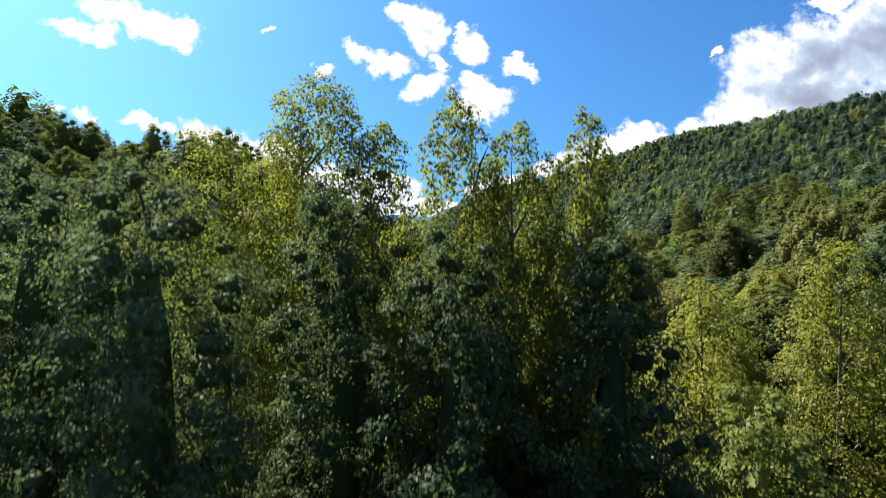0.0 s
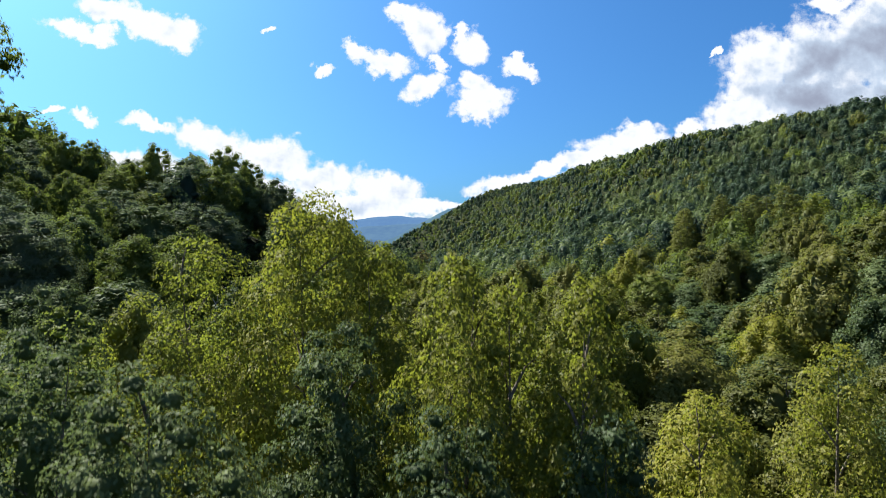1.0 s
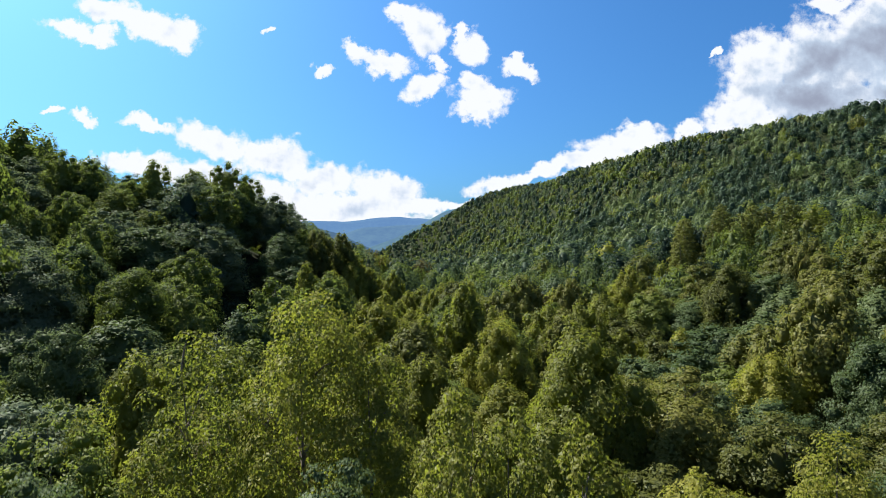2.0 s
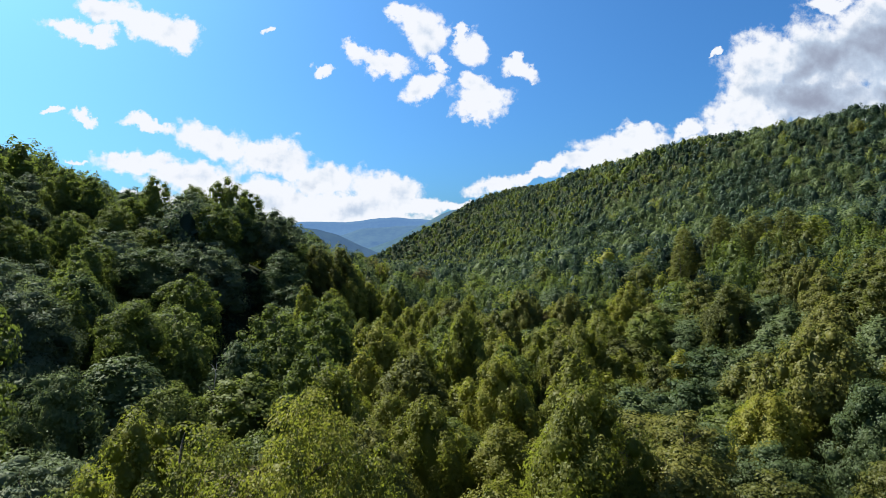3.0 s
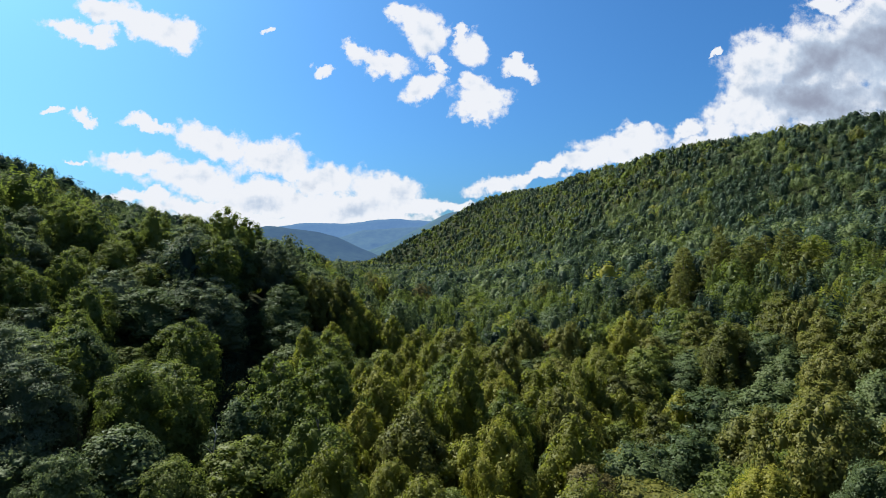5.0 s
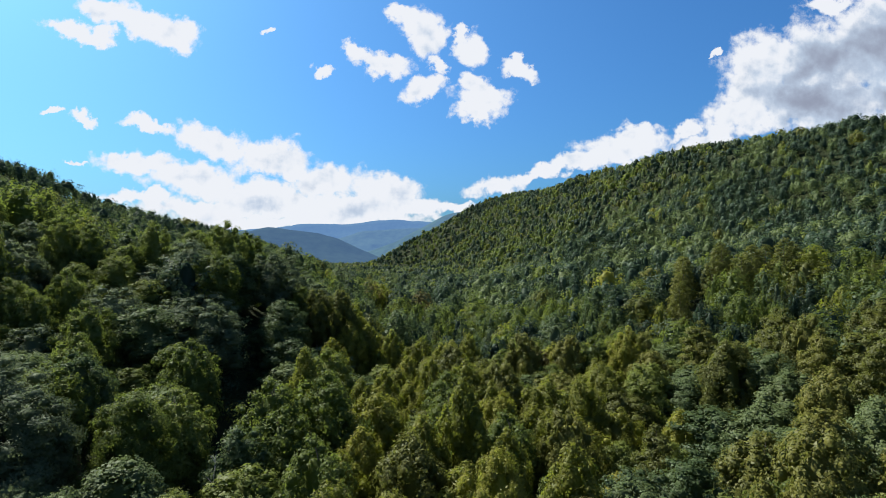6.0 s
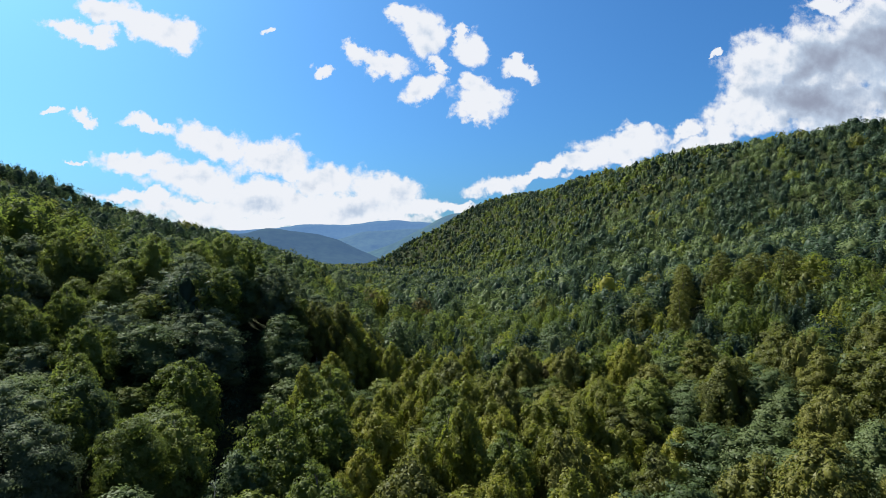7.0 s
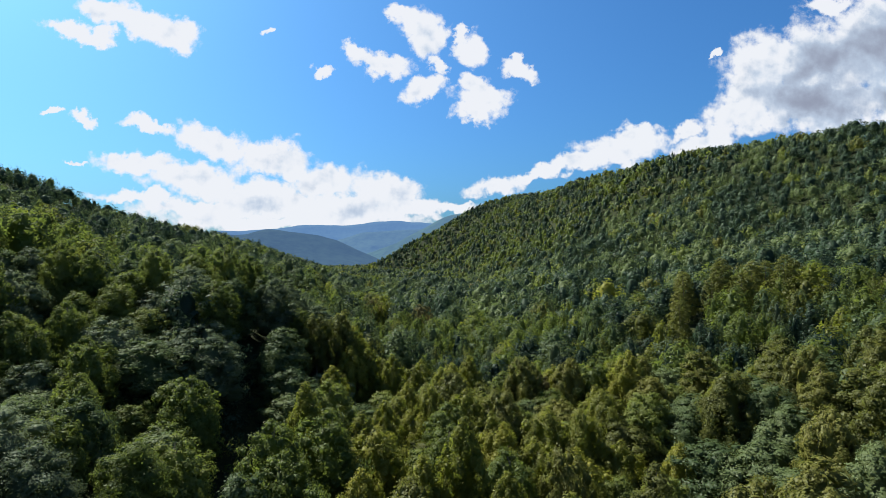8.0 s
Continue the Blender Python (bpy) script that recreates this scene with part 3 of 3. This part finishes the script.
def stand(key, fine, x, y, top, sx=1.0):
    """Puts the form itself, the first time, and then copies of it."""
    form = FORMS[key, fine]
    z = float(ground(x, y))
    m = at(x, y, z, float(rng.uniform(0, 360)), sx, (top - z) / STAND)
    if (key, fine) in used:
        copy_thing(form, m)
    else:
        form.matrix_basis = m
        used.add((key, fine))
    placed.append((x, y, min(4.2 * sx, 4.4)))


for key, x, y, top, sx in [
    ("g2", -41, 77.5, 22.4, 1.15), ("g1", -30, 64, 14.2, 1.05), ("g2", -45, 106, 24.6, 1.1), ("g1", -50, 110, 23.4, 1.1), ("o1", -31.5, 125, 17.0, 1.25),
    ("p1", -16, 118, 14.8, 1.0), ("p2", -1.2, 60, 13.4, 1.0), ("p2", -11, 60, 14.6, 1.0), ("p1", 3.7, 98, 15.4, 1.1), ("g1", 20, 94, 7.4, 1.0),
    ("s1", -49, 69, 24.4, 1.2), ("s1", -57, 74, 27.5, 1.2), ("p1", -12, 124, 12.4, 1.0), ("p2", 7.4, 74, 13.2, 1.1), ("p1", -14.4, 85, 11.4, 1.0),
    ("o1", -60, 119, 31.0, 1.2), ("s1", -70, 124, 33.5, 1.25), ("s1", -64, 148, 44.0, 1.2), ("o2", -54, 152, 40.5, 1.2), ("g2", -57, 172, 43.5, 1.1),
    ("o2", -39, 143, 28.5, 1.2), ("o1", -21, 135, 14.0, 1.2), ("y1", -34, 160, 30.0, 1.1), ("n1", 37, 101, 11.0, 1.2), ("p2", 19, 116, 9.5, 1.1)]:
    stand(key, 0 if y < 90 else 1, x, y, top, sx)


PINES = "pines on the valley side"
for k, (x, y) in enumerate([(96, 238), (104, 252), (112, 243), (121, 255), (118, 232), (130, 246), (138, 236), (140, 254), (109, 266), (128, 268), (148, 246), (92, 226)]):
    pine = make_tree("pine_tree", "spire", "olive", 24.0, 5.0, 4.8, 90, 6500, 0.4, "tall olive green pine above the other trees", PINES, limbs=6, thick=0.3, habit="tier", core=0.4, body=0.0) if k == 0 else copy_thing(pine, at(x, y, 0))
    pine["tall"] = 24.0
    plant(pine, x, y, float(canopy(x, y)) + 4.5 + 2.2 * math.sin(k * 2.4), 4.2, k * 77.0, 0.85 + 0.3 * abs(math.sin(k * 1.7)))


def scatter(x0, x1, y0, y1, step, jitter, rg):
    """A loose, uneven lattice of places."""
    gx, gy = np.meshgrid(np.arange(x0, x1, step), np.arange(y0, y1, step * 0.87))
    gx = gx + (np.arange(gx.shape[0]) % 2)[:, None] * step * 0.5
    p = np.stack([gx.ravel(), gy.ravel()], 1)
    return p + rg.uniform(-jitter, jitter, p.shape) * step


def shade_gap(x, y):
    """The dark cleft at the spur's foot: trees left out to make its shade."""
    return (84 < y < 150 and abs(x + 0.34 * y) < 4.0) or (130 < y < 162 and abs(x + 22) < 3.2)


count = 0
cells = scatter(-160, 160, -40, 180, 7.2, 0.40, rng)
cells = cells[np.argsort(np.hypot(cells[:, 0], cells[:, 1] - 20))]
last = []
for x, y in cells:
    x, y = float(x), float(y)
    near = math.hypot(x, y)
    if near < 13 or shade_gap(x, y) or (abs(x) > 0.86 * y + 16 and (near > 34 or x * x > 900)) or (y < 30 and y > -2 and abs(x) < 22):
        continue
    if any((x - a) ** 2 + (y - b) ** 2 < (r + 2.4) ** 2 for a, b, r in placed):
        continue
    if count >= 285:
        last.append((x, y))
        continue
    c = float(canopy(x, y))
    left, pick = x < -22 - 0.05 * y, rng.uniform()
    if left and y < 105 and pick < 0.75:
        key = ("g1", "o2", "o1", "g2", "o1", "o2")[int(pick * 8)]
    elif left:
        key = ("o1", "s1", "g1", "g1", "o2", "s1", "g1", "g2", "s1", "g2")[int(pick * 10)]
    elif x > 0.36 * y:
        key = ("y1", "o1", "g1", "o2", "n1", "g2", "p1", "y1", "o1", "n1", "o2", "g1")[int(pick * 12)]
    else:
        key = ("p1", "p2", "p2", "p1", "y1", "y2", "g1", "g2", "p1", "p2", "g2", "o2", "p1", "g2", "y1", "r1", "p2", "y2", "p1", "g1")[int(pick * 20)]
    top = c + float(rng.normal()) * (2.8 if left and y > 100 else 2.0)
    if near < 50:
        top = min(top, 14.5)
    stand(key, 0 if near < 74 and y > 20 else 1, x, y, top, float(rng.uniform(0.85, 1.15) if left else rng.uniform(0.95, 1.3)))
    count += 1
for (key, fine) in list(FORMS):
    if (key, fine) not in used:
        stand(key, fine, 40.0 + 7 * len(used), -60.0, float(canopy(40, -60)))

# a bare dead tree in the cleft
snag_v, snag_f = trunk_mesh(17.5, 5.0, np.array([(1.2, 0.3, 12.0), (-1.0, 0.5, 13.5), (0.5, -0.9, 15.0), (-0.6, -0.4, 16.2)]), rng, 4, 0.2)
snag = mesh_object("dead_tree", snag_v, snag_f, DEAD, smooth=True)
snag.matrix_basis = pose(-30.3, 76.0, float(ground(-30.3, 76.0)), 0, 2, 40)
tagged(snag, "bare grey dead tree standing in the dark cleft", "dead tree")


# ---- far woods: crowns past counting ----
KINDS = ["poplar", "green", "oak", "silver", "olive", "rust", "deep"]


def woods(name, places, clumps, leaves, size, wide, label, weights, seed, sides, rings, bough, core, body, warm, sunk=0.0):
    rg = np.random.default_rng(seed)
    forms = [crown_cloud(k, 11.0, 0.0, wide, clumps, leaves, size, rg, bough, core, 0.13, body, 0, h, sides, rings, 1.0, 0.0, 1.3)[:2]
             for k, h in (("round", "dome"), ("egg", "dome"), ("round", "plume"), ("spire", "plume"), ("egg", "plume"), ("round", "dome"), ("egg", "dome"), ("round", "dome"))]
    n = len(places)
    which, ang = rg.integers(0, len(forms), n), rg.uniform(0, 2 * math.pi, n)
    sx, sz = rg.choice([0.65, 0.8, 1.0, 1.25, 1.5], n, p=[0.2, 0.25, 0.25, 0.2, 0.1]) * rg.uniform(0.9, 1.1, n), rg.uniform(0.85, 1.35, n)
    top = canopy(places[:, 0], places[:, 1]) + rg.normal(size=n) * 2.2 + (sx - 1) * 4.0 - sunk
    patch = np.array([noise.noise(Vector((x * 0.012, y * 0.012, 4.0))) for x, y in places])
    kind = rg.choice(len(KINDS), n, p=np.array(weights) / sum(weights))
    kind = np.where((patch > 0.22) & (rg.uniform(size=n) < 0.6), warm, np.where((patch < -0.22) & (rg.uniform(size=n) < 0.6), 6, kind))
    vs, fs, slots, base = [], [], [], 0
    for i in range(n):
        v = forms[which[i]][0] * (sx[i], sx[i], sz[i])
        c, s = math.cos(ang[i]), math.sin(ang[i])
        vs.append(np.stack([v[:, 0] * c - v[:, 1] * s + places[i, 0], v[:, 0] * s + v[:, 1] * c + places[i, 1], v[:, 2] + top[i] - 11.0 * sz[i]], 1).astype(np.float32))
        tri = forms[which[i]][1]
        fs.append(tri + base)
        base += len(v)
        slots.append(np.full(len(tri), kind[i], np.int32))
    ob = mesh_object(name, np.concatenate(vs), np.concatenate(fs), [LEAVES[k] for k in KINDS], np.concatenate(slots), smooth=True)
    tagged(ob, label, "woods", kind="stuff")


def hollow(p, height=48.0):
    """Places that lie behind a hill as seen from high over the clearing: there the woods are sparser."""
    out = np.zeros(len(p), bool)
    rise = (canopy(p[:, 0], p[:, 1]) - height) / np.hypot(p[:, 0], p[:, 1])
    for s in (0.2, 0.35, 0.5, 0.65, 0.8, 0.9):
        q = p * s
        out |= (canopy(q[:, 0], q[:, 1]) - 4 - height) / np.hypot(q[:, 0], q[:, 1]) > rise + 0.02
    return out


def thinned(p, rg):
    return p[~(hollow(p) & (rg.uniform(size=len(p)) < 0.5))]


def spaced(p, gap):
    """Keeps places that stand at least gap apart, in uneven clumps."""
    cells, kept = {}, []
    for x, y in p:
        i, j = int(x // gap), int(y // gap)
        if all((x - a) ** 2 + (y - b) ** 2 >= gap * gap for di in (-1, 0, 1) for dj in (-1, 0, 1) for a, b in cells.get((i + di, j + dj), ())):
            cells.setdefault((i, j), []).append((x, y))
            kept.append((x, y))
    return np.array(kept)


taken = np.array([(a, b) for a, b, r in placed])
mid = scatter(-330, 330, 60, 340, 9.6, 0.42, rng)
d = np.hypot(mid[:, 0], mid[:, 1])
mid = mid[(np.abs(mid[:, 0]) < 0.84 * mid[:, 1] + 12) & (d > 140) & (d < 340)]
mid = np.array([p for p in mid if ((taken - p) ** 2).sum(1).min() > 48 and not shade_gap(p[0], p[1])])
woods("valley_woods", mid, 24, 1050, 0.58, 5.2, "mixed green and yellowing deciduous woods filling the valley", [0.7, 3.0, 3.2, 0.8, 1.4, 0.12, 2.6], 21, 7, 5, 0.34, 0.0, 0.34, 1)

far = scatter(-760, 760, 250, 960, 8.0, 0.5, rng)
far = far[(far[:, 0] < 830 - 0.36 * far[:, 1]) & (far[:, 0] > -500)]
d = np.hypot(far[:, 0], far[:, 1])
far = spaced(thinned(far[(np.abs(far[:, 0]) < 0.82 * far[:, 1]) & (d >= 340) & (d < 960)], rng), 11.7)
woods("hillside_woods", far, 12, 420, 1.05, 8.2, "dense green deciduous woods on the valley sides", [0.03, 0.9, 2.4, 0.3, 0.2, 0.01, 7.0], 22, 8, 5, 0.42, 0.0, 0.42, 2)

edge = scatter(-600, 560, 700, 2100, 15.0, 0.46, rng)
edge = edge[edge[:, 0] < 850 - 0.34 * edge[:, 1]]
d = np.hypot(edge[:, 0], edge[:, 1])
edge = edge[(np.abs(edge[:, 0]) < 0.75 * edge[:, 1]) & (d >= 960) & (d < 2300)]
edge = thinned(edge, rng)
woods("ridge_woods", edge, 6, 50, 2.0, 7.6, "green woods along the far valley sides and crests", [0.1, 1.8, 2.0, 0.8, 0.6, 0.0, 4.0], 23, 6, 3, 0.45, 0.0, 0.5, 1)

# low shrubs under the trees round the clearing and along the cleft
low = np.concatenate([scatter(-26, 26, 9, 44, 3.2, 0.45, rng), scatter(-62, -12, 78, 165, 3.4, 0.45, rng)])
low = np.array([p for p in low if p[1] < 50 or shade_gap(p[0], p[1]) or shade_gap(p[0] + 4, p[1]) or shade_gap(p[0] - 4, p[1])])
woods("undergrowth", low, 9, 260, 0.36, 2.4, "low dark green shrubs under the trees", [0.2, 1.0, 2.0, 0.5, 0.6, 0.0, 3.0], 24, 6, 4, 0.36, 0.0, 0.0, 2, 12.5)
